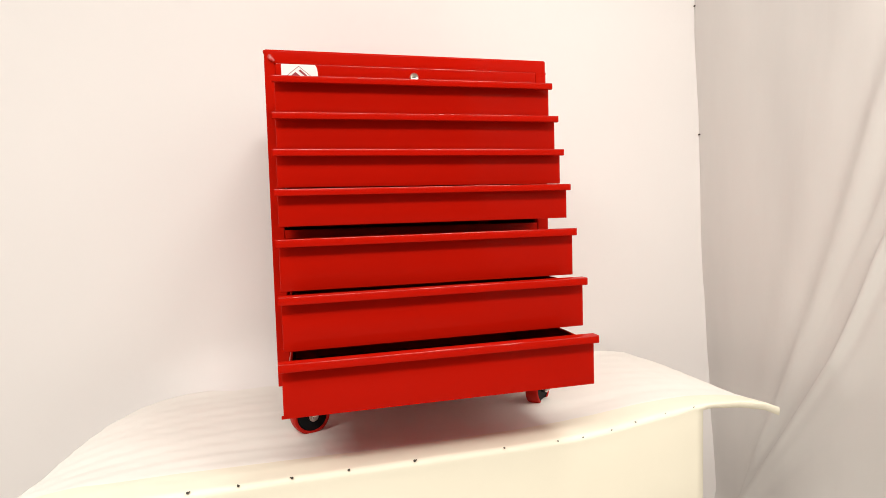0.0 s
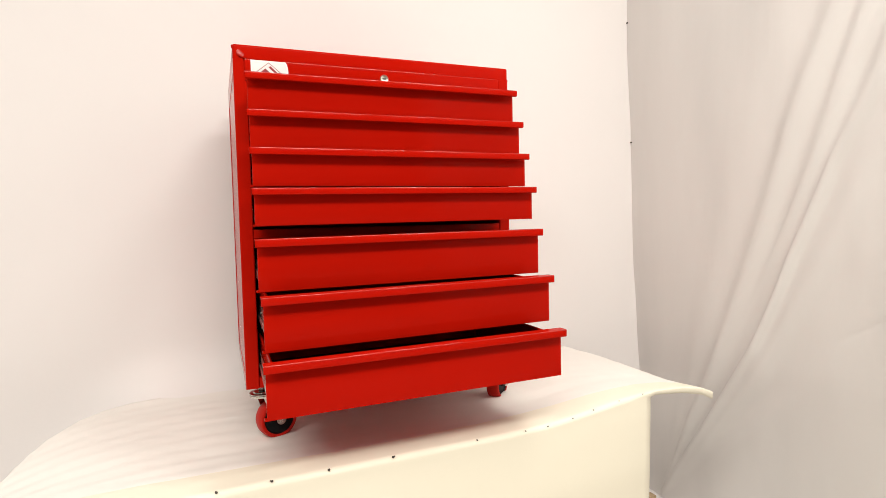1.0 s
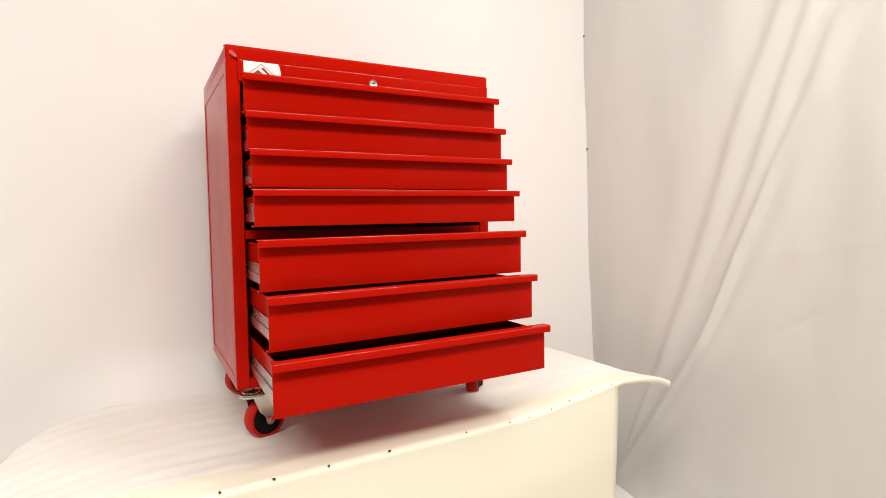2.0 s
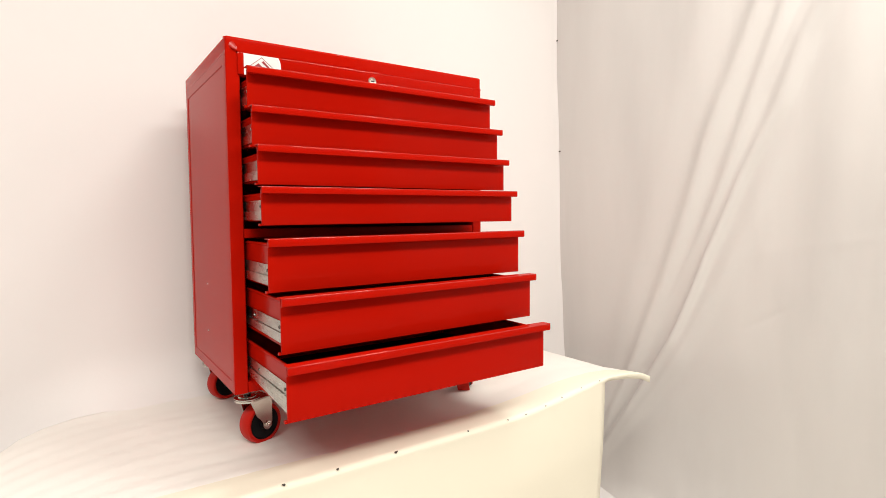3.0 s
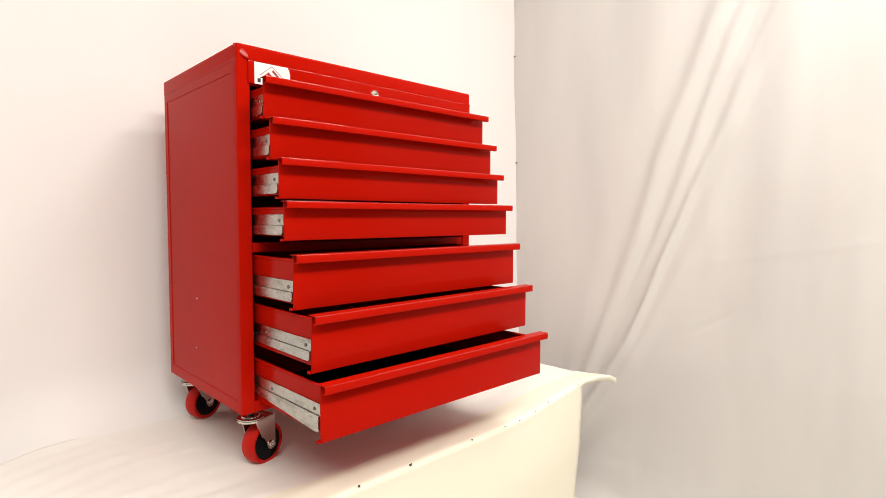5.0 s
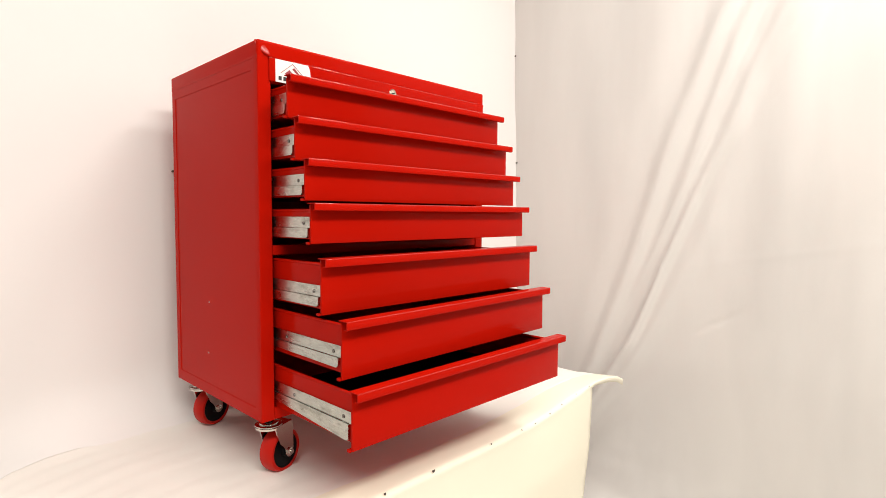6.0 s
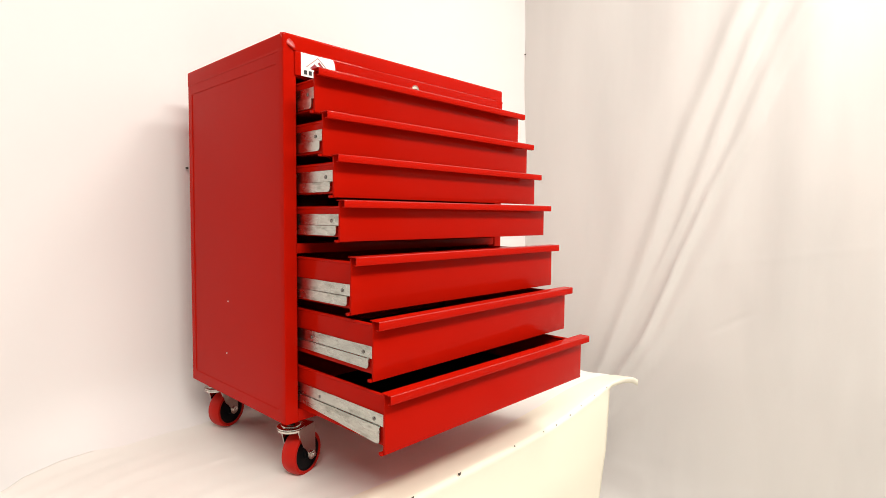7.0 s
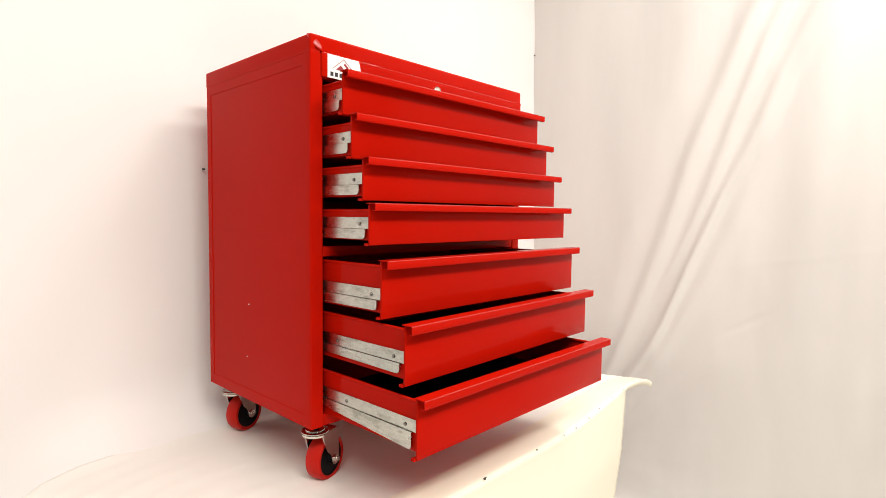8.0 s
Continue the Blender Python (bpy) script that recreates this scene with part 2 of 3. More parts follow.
def sweep_at(u, k):
    """The foot of the backdrop: it sweeps forward on to the table, and hangs straight beside it."""
    x = backdrop_at(u, 0.0)[0]
    top_x, top_y, top_z = backdrop_at(u, 0.30)
    radius, flat_z, end_y = 0.15, BASE - 0.0058, -0.15
    if k < 0.35:
        a = (top_y, top_z + (flat_z + radius - top_z) * k / 0.35)
    elif k < 0.8:
        t = (k - 0.35) / 0.45 * math.pi / 2
        a = (top_y - radius * (1 - math.cos(t)), flat_z + radius * (1 - math.sin(t)))
    else:
        a = (top_y - radius - (top_y - radius - end_y) * (k - 0.8) / 0.2, flat_z)
    b = backdrop_at(u, 0.30 + (FLOOR + 0.004 - 0.30) * k)
    w = min(1, max(0, (x + 0.80) / 0.60)) * min(1, max(0, (0.97 - x) / 0.12))
    w = w * w * (3 - 2 * w)
    return b[0] * (1 - w) + top_x * w, b[1] * (1 - w) + a[0] * w, b[2] * (1 - w) + a[1] * w


us = [1 - (1 - i / 150) ** 1.5 for i in range(151)]
top_part, foot_part = span(CEIL - 0.01, 0.30, 50), span(0, 1, 60)[1:]
backdrop = part("backdrop_sheet", grid(us, [(0, v) for v in top_part] + [(1, k) for k in foot_part], lambda u, p: backdrop_at(u, p[1]) if p[0] == 0 else sweep_at(u, p[1])), PAPER, angle=180)
thicken(backdrop, 0.0012)
tagged(rebase(backdrop, (-0.6, WALL_Y, FLOOR)), "smooth white backdrop sheet sweeping down the wall on to the table", "backdrop sheet")
for px, pz in ((1.572, 1.292), (1.592, 0.80), (0.040, 0.664)):
    pin = cylinder((px - 0.006, WALL_Y - 0.015, pz), (0, 1, 0), 0.0030, 0.008, seg=10, bevel=0.0008)
    part("pin", pin, NAIL, backdrop, "small dark pin head").location = (0.6, -WALL_Y, -FLOOR)

# ---- the hanging cloth ----
# Each fold runs up from the gathered foot: distance, bearing, height and width along it.
FOLDS = [
    ((0, 0.2, 0.45, 0.7, 1.0, 1.6, 2.1, 3.2), (28, 27.6, 26.8, 26.6, 25, 22.4, 22.2, 22.4), (0, 0.011, 0.016, 0.018, 0.014, 0.017, 0.019, 0.019), (0.008, 0.014, 0.024, 0.030, 0.032, 0.036, 0.042, 0.05)),
    ((0, 0.2, 0.5, 0.9, 1.25, 1.55, 1.8, 2.0, 3.2), (33.2, 33.4, 34.0, 33.0, 29.9, 28.4, 28.2, 27.2, 27), (0, 0.012, 0.019, 0.022, 0.018, 0.013, 0.014, 0.016, 0.016), (0.012, 0.012, 0.014, 0.017, 0.016, 0.018, 0.030, 0.036, 0.05)),
    ((0, 1.05, 1.4, 1.8, 2.1, 3.2), (28.5, 28.2, 26.8, 25.2, 24.4, 24.4), (0, 0, 0.008, 0.014, 0.016, 0.016), (0.02, 0.02, 0.022, 0.028, 0.032, 0.04)),
    ((0, 0.15, 0.45, 0.65, 0.85, 1.15, 1.5, 1.7, 3), (37.5, 37.6, 37.4, 36.8, 36.3, 34, 31.8, 30, 29), (0, 0.008, 0.014, 0.016, 0.015, 0.008, 0.005, 0, 0), (0.010, 0.016, 0.026, 0.034, 0.036, 0.034, 0.034, 0.04, 0.04)),
    ((0, 0.4, 0.9, 1.6, 3), (19, 19, 18.5, 17, 16), (0, 0.003, 0.006, 0.006, 0.005), (0.02, 0.03, 0.05, 0.07, 0.09)),
    ((0, 0.3, 0.7, 1.1, 3), (46, 46, 45, 44, 44), (0, 0.004, 0.006, 0, 0), (0.02, 0.03, 0.04, 0.05, 0.05)),
    ((0, 0.8, 1.2, 1.7, 2.2, 3.2), (28, 28, 27.2, 26.3, 25.8, 25.8), (0, 0, 0.002, 0.0035, 0.003, 0.003), (0.008, 0.008, 0.008, 0.011, 0.014, 0.02)),
    ((0, 1.5, 1.9, 2.4, 3.2), (31, 31, 30.5, 30, 30), (0, 0, 0.006, 0.010, 0.010), (0.03, 0.03, 0.04, 0.05, 0.06)),
]


def light_bulge(y):
    """Bulge added beside the corner, turning the sheet towards the lamps to brighten it."""
    if y > 0.275:
        return 0.022 * math.sin(math.pi / 2 * max(0, 0.575 - y) / 0.30)
    return 0.022 * math.cos(math.pi / 2 * min(1, (0.275 - y) / 1.3)) ** 2


def cloth_at(y, z):
    out = light_bulge(y)
    # folds re-aimed from the camera, so the bulge doesn't shift them in view
    far = 1 - out / 1.95
    dy, dz = 0.474 + 1.15 - (y + 1.15) / far, 0.52 + (z - 0.52) / far + 0.72
    r, phi = math.hypot(dy, dz), math.degrees(math.atan2(dy, dz))
    w = min(1, max(0, (y + 0.05) / 0.55))
    w = w * w * (3 - 2 * w)
    x = (1.612 + 0.02 * max(0, -z) / 0.7) * (1 - w) + (backdrop_edge(z) + 0.0005) * w
    x -= out
    hold = min(1, max(0, (0.575 - y) / 0.07))
    for rs, bearing, height, width in FOLDS:
        s = radians(phi - interp(r, rs, bearing)) * r / interp(r, rs, width)
        x -= 1.5 * hold * interp(r, rs, height) * math.exp(-s * s)
    a, b = (y + 0.35) * -0.862 + (z - 0.16) * 0.507, (y + 0.35) * 0.507 + (z - 0.16) * 0.862
    x += 0.0030 * math.exp(-(b / 0.008) ** 2 - (a / 0.09) ** 4)
    x -= 0.0010 * math.exp(-((z - 0.22 - 0.18 * (0.55 - y)) / 0.012) ** 2)
    x -= 0.010 * noise.noise(Vector((y * 1.3, z * 0.9, 3.0)))
    x -= 0.0026 * noise.noise(Vector((y * 4.3 + z * 1.2, z * 3.1, 21.0)))
    x -= 0.0011 * noise.noise(Vector((y * 15, z * 7 + y * 4, 31.0)))
    x -= 0.0035 * noise.noise(Vector((y * 9, z * 2.2, 7.0))) * min(1, max(0, (0.2 - y) / 0.5))
    x -= 0.002 * noise.noise(Vector((y * 7, z * 16, 11.0))) * min(1, max(0, (-0.1 - z) / 0.4))
    x -= 0.004 * math.sin(y * 23 + z * 1.5) * min(1, max(0, (-0.35 - y) / 0.3)) * min(1, max(0, (z - 0.1) / 0.5))
    x -= 0.03 * max(0, (-0.60 - z) / 0.10) ** 2 * (0.8 + 0.5 * math.sin(y * 11))
    return x, y, z


ys = [0.586 - 3.2 * (i / 360) ** 1.4 for i in range(361)]
cloth = part("hanging_cloth", grid(ys, span(FLOOR + 0.003, 2.47, 260), cloth_at), CLOTH, angle=180)
tagged(rebase(cloth, (1.62, -1.0, FLOOR)), "creased translucent white plastic sheet hung as a curtain", "hanging sheet")
rail = cylinder((1.61, -1.0, 2.485), (0, 1, 0), 0.012, 3.1, seg=16)
tagged(rebase(part("curtain_rail", rail, STEEL), (1.61, -1.0, 2.485)), "thin grey steel rail carrying the hung sheet", "curtain rail")

# Patch whitens the visible strip of floor without raising the floor's bounce.
sheet = box(0.70, 1.68, -0.35, 0.562, FLOOR + 0.0005, FLOOR + 0.002)
tagged(rebase(part("floor_patch", sheet, PAPER), (1.2, 0.1, FLOOR)), "white patch laid over the strip of floor that shows under the hung cloth", "floor sheet")
# Brown block put where a small dark mark shows.
block = box(1.575, 1.605, 0.432, 0.466, FLOOR + 0.002, FLOOR + 0.024, bevel=0.002)
tagged(rebase(part("brown_block", block, WOOD), (1.59, 0.449, FLOOR + 0.002)), "small brown block at the foot of the hung cloth", "wood block")

# ---- table and foam sheet ----
table = empty("work_table", (0.28, 0.2, FLOOR))
OFF = Vector((-0.28, -0.2, -FLOOR))


def child(name, bm, mat, parent, shift, label="", angle=35):
    bm.transform(Matrix.Translation(shift))
    return part(name, bm, mat, parent, label, angle)


top = bmesh.new()
add_extrude(top, [(-0.33, -0.165), (0.94, -0.165), (0.94, 0.45), (-0.03, 0.45), (-0.20, 0.37), (-0.33, 0.28)], BASE - 0.034, BASE - 0.0075, axis="z")
child("tabletop", top, WOOD, table, OFF)
for lx in (-0.30, 0.84):
    for lyy in (-0.10, 0.22):
        child("leg", box(lx, lx + 0.05, lyy, lyy + 0.05, FLOOR, BASE - 0.034, bevel=0.002), WOOD, table, OFF)
tagged(table, "plain plywood work table hidden under a white sheet", "table")


def fold_y(x):
    return interp(x, (-0.47, -0.1, 0.5, 1.0, 1.25), (-0.232, -0.224, -0.212, -0.190, -0.168))


def sheet_back(x):
    """The trimmed back edge of the foam, rounded off at both ends."""
    return interp(x, (-0.488, -0.486, -0.475, -0.458, -0.435, -0.405, -0.36, -0.29, -0.20, -0.05, 1.0, 1.19, 1.225, 1.240, 1.248),
                  (-0.04, 0.10, 0.225, 0.295, 0.355, 0.405, 0.442, 0.465, 0.477, 0.484, 0.480, 0.47, 0.45, 0.41, 0.36))


# Where a wheel sinks into the foam; the swell's height is set to fit the camera's view.
PRESSED = ((0.682, 0.066, 0.0112, 0.070), (0.069, 0.048, 0.0025, 0.06), (0.073, 0.420, 0.0020, 0.05))


def sheet_top(x, y):
    z = BASE
    z -= interp(x, (-0.30, -0.16), (0.004, 0.0105)) * math.exp(-max(0, sheet_back(x) - y) / 0.030)
    z += 0.15 - math.sqrt(0.15 ** 2 - max(0, y - 0.416) ** 2)
    z += 0.0009 * math.sin((y + 0.9 * max(0, -0.05 - x) ** 2) * 88 + 3.0 * noise.noise(Vector((x * 1.6, y * 3, 0)))) * (0.35 + 0.65 * min(1, max(0, (0.25 - x) / 0.5))) * min(1, max(0.0, (y + 0.20) / 0.1)) * min(1, max(0, (0.50 - y) / 0.1))
    z += 0.0015 * noise.noise(Vector((x * 3, y * 12, 5)))
    z += 0.0006 * noise.noise(Vector((x * 18 + y * 8, y * 34, 2)))
    for cx, cy, size in ((0.010, 0.262, 0.022), (0.046, 0.268, 0.016), (-0.030, 0.225, 0.020)):
        z += 0.0012 * math.exp(-((x - cx + 0.5 * (y - cy)) / size) ** 2 - ((y - cy) / 0.007) ** 2)
    for wx, wy, lift, size in PRESSED:
        z += lift * math.exp(-((x - wx) / size) ** 2 - ((y - wy) / size) ** 2)
    z += 0.0022 * math.exp(-((x - 0.434) / 0.020) ** 2 - ((y + 0.180 - 0.10 * (x - 0.434)) / 0.0035) ** 2)
    rise = min(1, max(0, (0.02 - y) / 0.2))
    z += 0.015 * rise * rise * (3 - 2 * rise)
    z += interp(y, (-0.20, 0.20), (1.0, 0.68)) * interp(x, (0.46, 0.54, 0.60, 0.66, 0.74, 0.80, 0.88, 0.95, 1.02, 1.12, 1.20, 1.248), (0, 0.0004, 0.0014, 0.0034, 0.0090, 0.0158, 0.025, 0.030, 0.031, 0.023, 0.008, -0.011))
    z -= 0.013 * (max(0, -0.36 - x) / 0.12) ** 1.5
    return z


N1, N2, ROLL = 110, 24, 0.012
cols = [-0.488 + 1.488 * (i / N1) ** 1.6 for i in range(N1 + 1)] + [1.0 + 0.248 * (1 - (1 - i / N2) ** 1.6) for i in range(1, N2 + 1)]


def foam_front(x):
    """Where the foam ends on the warm-tinted cover, a hand's width behind the table's edge."""
    return fold_y(x) + 0.085 + 0.010 * noise.noise(Vector((x * 2.2, 0, 9))) + 0.002 * noise.noise(Vector((x * 14, 0, 4)))


def lie(y_back, y_front, n, drop):
    return [[(x, y, sheet_top(x, y) - drop(x, y)) for x in cols for y in (y_back(x) * (1 - v) + v * y_front(x),)] for v in span(0, 1, n)]


def fold_r(x):
    """Radius of the fold along the front: round over the table, sharp on the free flap beside it."""
    return interp(x, (0.92, 1.02), (ROLL, 0.004))


def hem(x):
    """Drop of the turned-down strip below its fold."""
    return interp(x, (0.92, 1.02, 1.248), (0.007, 0.009, 0.018))


def skin(bm, rows, width):
    for a, b in zip(rows, rows[1:]):
        for i in range(width):
            bm.faces.new((a[i], a[i + 1], b[i + 1], b[i]))


foam = bmesh.new()
skin(foam, [[foam.verts.new(p) for p in row] for row in lie(sheet_back, foam_front, 110, lambda x, y: 0.0013 * max(0.0, 1 - (y - foam_front(x)) / 0.022) ** 2)], N1 + N2)
foam_ob = part("foam_sheet", foam, FOAM, angle=180)
thicken(foam_ob, 0.0005, -1.0 if foam_ob.data.polygons[9000].normal.z > 0 else 1.0)
rebase(foam_ob, (0.28, 0.2, BASE))
tagged(foam_ob, "thin rippled white foam sheet spread over the table", "foam sheet")

cover = bmesh.new()
rows = [[cover.verts.new(p) for p in row] for row in lie(lambda x: min(sheet_back(x) - 0.02, foam_front(x) + 0.06), lambda x: fold_y(x) + 0.006, 24, lambda x, y: 0.0009)]
flat_end = rows[-1]
for k in range(1, 7):
    a = radians(90 * k / 6)
    rows.append([cover.verts.new((p.co.x, p.co.y - fold_r(p.co.x) * math.sin(a), p.co.z - fold_r(p.co.x) * (1 - math.cos(a)))) for p in flat_end])
rows.append([cover.verts.new((p.co.x, p.co.y + 0.0012, p.co.z - hem(p.co.x))) for p in rows[-1]])
skin(cover, rows, N1 + N2)
edge_row = rows[-1][: N1 + 1]
hang = [edge_row]
for k in range(1, 31):
    d = k / 30
    new_row = []
    for p in edge_row:
        z = p.co.z - 0.62 * d
        tuck = interp(-z, (0.02, 0.18, 0.28, 0.66), (0.0, 0.012, 0.030, 0.09)) * interp(p.co.x, (-0.4, 0.6, 1.0), (0.3, 0.6, 1.0))
        wave = 0.004 * math.sin(p.co.x * 5.0 + 1.0) * d
        new_row.append(cover.verts.new((p.co.x + tuck * interp(p.co.x, (0.6, 1.0), (0.0, 0.75)), p.co.y + tuck + wave, z)))
    hang.append(new_row)
skin(cover, hang, N1)
cover_ob = part("table_cover", cover, CREAM, angle=180)
thicken(cover_ob, 0.0010, -1.0 if cover_ob.data.polygons[300].normal.z > 0 else 1.0)
rebase(cover_ob, (0.28, -0.2, BASE))
tagged(cover_ob, "smooth sheet nailed over the table's front edge, warm light in its cream colour", "table cover")
# along the fold, size of the head, how far down the fold it sits
NAILS = ((-0.158, 0.0028, 0), (-0.068, 0.0027, 0), (0.032, 0.0026, 0), (0.142, 0.0026, 0), (0.278, 0.0030, 0), (0.477, 0.0020, 0), (0.605, 0.0018, 0.0026), (0.667, 0.0017, 0.0050), (0.741, 0.0017, 0.0036), (0.806, 0.0018, 0.0008), (0.888, 0.0013, 0), (0.968, 0.0015, 0))
for k, (x, size, down) in enumerate(NAILS):
    yf = fold_y(x)
    c = Vector((x, yf - 0.0035 - 0.3 * down, sheet_top(x, yf) - 0.0014 - 0.9 * down))
    nail = bmesh.new()
    add_cylinder(nail, c, (0.25 * math.sin(k * 2.4), -0.45, 1), size, 0.0016, seg=12, bevel=0.0005)
    add_cylinder(nail, c + Vector((size * 0.9 * math.cos(k * 1.7), 0, size * 0.4)), (math.cos(k * 1.7), -0.2, 0.35), size * 0.45, size * 1.5, seg=8)
    child("nail_head", nail, NAIL, cover_ob, (-0.28, 0.2, -BASE), "dark nail head pressed into the sheet")

# ---- the tool cabinet ----
W, D, Z0, Z1 = 0.686, 0.458, 0.118, 0.893
CAP = 0.8575
cab = empty("tool_cabinet", (W / 2, D / 2, BASE))
CO = Vector((-W / 2, -D / 2, -BASE))
tagged(cab, "red enamelled steel tool cabinet on casters with seven open drawers", "tool cabinet")


def cpart(name, bm, mat, label="", angle=35):
    return child(name, bm, mat, cab, CO, label, angle)


def side_panel(x_out, inward):
    """Folded steel side with a shallow sunk field and a seam near the top."""
    ys = [0.018, 0.026, 0.0285, 0.434, 0.4365, D - 0.002]
    zs = [Z0, 0.142, 0.1445, 0.834, 0.8365, CAP - 0.0004]
    bm = bmesh.new()

    def depth(i, j):
        d = 0.0
        if 2 <= i <= 3 and 2 <= j <= 3:
            d = 0.0016
        return d
    g = [[bm.verts.new((x_out + inward * depth(i, j), y, z)) for j, z in enumerate(zs)] for i, y in enumerate(ys)]
    for i in range(len(ys) - 1):
        for j in range(len(zs) - 1):
            bm.faces.new((g[i][j], g[i + 1][j], g[i + 1][j + 1], g[i][j + 1]))
    ext = bmesh.ops.extrude_face_region(bm, geom=list(bm.faces))
    for v in ext["geom"]:
        if isinstance(v, bmesh.types.BMVert):
            v.co.x = x_out + inward * 0.004
    return bm


cpart("side_panel", side_panel(0.0, 1), RED, angle=8)
cpart("side_panel", side_panel(W, -1), RED, angle=8)
cpart("back_panel", box(0.004, W - 0.004, D - 0.006, D - 0.003, Z0 + 0.004, Z1 - 0.006), RED)
cpart("bottom_panel", box(0.004, W - 0.004, 0.004, D - 0.006, Z0, Z0 + 0.004), RED)


def gloss_edges(ob):
    """Give the rounded upper front edge of a part the shinier enamel that shows highlights."""
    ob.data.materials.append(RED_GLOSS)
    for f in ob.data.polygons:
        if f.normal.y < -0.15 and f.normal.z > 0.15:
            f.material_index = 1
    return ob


def rounded_slab(x0, x1, y0, y1, z0, z1, r, seg=4):
    bm = box(x0, x1, y0, y1, z0, z1)
    bmesh.ops.bevel(bm, geom=list(bm.edges), offset=r, segments=seg, affect="EDGES", profile=0.5)
    return bm


cap = box(0.0, W, -0.001, D, 0.8624, Z1)
bmesh.ops.bevel(cap, geom=[e for e in cap.edges if max(v.co.z for v in e.verts) > Z1 - 0.001 and min(v.co.y for v in e.verts) < D - 0.001], offset=0.005, segments=4, affect="EDGES", profile=0.5)
for skirt in ((0.0, 0.0225, -0.001, D), (W - 0.028, W, -0.001, D), (0.0225, W - 0.028, 0.006, D)):
    cpart("cap_flange", box(*skirt, CAP, 0.8624), RED)
cpart("top_panel", cap, RED)
for x_out, s in ((0.0, 1), (W, -1)):
    post = bmesh.new()
    rim = [(x_out + s * (0.0022 - px), 0.0012 - py) for px, py in arc(0, 0, 0.0022, 0, 90, 4)]
    add_extrude(post, rim + [(x_out + s * 0.027, -0.001), (x_out + s * 0.029, 0.001), (x_out + s * 0.029, 0.018), (x_out, 0.018)], Z0, CAP, axis="z")
    cpart("front_post", post, RED)
cpart("header_rail", rounded_slab(0.0295, W - 0.0295, 0.0005, 0.018, 0.812, CAP - 0.0005, 0.0012), RED)
gloss_edges(cpart("header_panel", rounded_slab(0.024, W - 0.0295, -0.0048, 0.0003, 0.8135, 0.8615, 0.0022), RED))
cpart("middle_rail", rounded_slab(0.0295, W - 0.0295, 0.001, 0.022, 0.462, 0.482, 0.0015), RED)
cpart("bottom_rail", rounded_slab(0.0295, W - 0.0295, 0.001, 0.022, Z0, 0.142, 0.0015), RED)

# lip front at each end, lip top, panel foot
DRAWERS = [(-0.095, -0.100, 0.812, 0.733), (-0.122, -0.130, 0.730, 0.650), (-0.156, -0.156, 0.649, 0.572), (-0.174, -0.187, 0.568, 0.492),
           (-0.208, -0.213, 0.468, 0.363), (-0.267, -0.253, 0.362, 0.254), (-0.301, -0.304, 0.2480, 0.140)]
# how far each one's left and right end sit off that height, to fit the camera's view
END_OFFSET = [(0, 0), (0, 0), (0, 0.001), (-0.001, 0.001), (-0.0015, 0.002), (-0.0012, 0.002), (-0.005, 0.001)]
# fitted to the camera's view: each one's shift along the front, how much higher its slides sit, and how far the lower
# channel tips
SHIFT = (0, 0, 0, 0, 0, 0.003, 0)
SLIDES = ((0.0015, 0), (0.0015, 0), (0.001, 0), (0, 0), (0.002, 0.0), (0.0065, 0.010), (0.0125, 0.060))
PX0, PX1 = 0.0240, 0.6572
LX0, LX1 = 0.0190, 0.6575


def lip_profile(y0, y1, zt, drop, t=0.0015, r=0.0020):
    """Pull along the drawer's top edge: flange, rounded nose, front face and a short return."""
    outer = [(y0, zt)] + arc(y1 + r, zt - r, r, 90, 180, 4) + arc(y1 + 0.002, zt - drop + 0.002, 0.002, 180, 270, 2) + [(y1 + 0.008, zt - drop)]
    inner = [(y1 + 0.008, zt - drop + t), (y1 + t, zt - drop + t)] + arc(y1 + r, zt - r, r - t, 180, 90, 3) + [(y0, zt - t)]
    return outer + inner


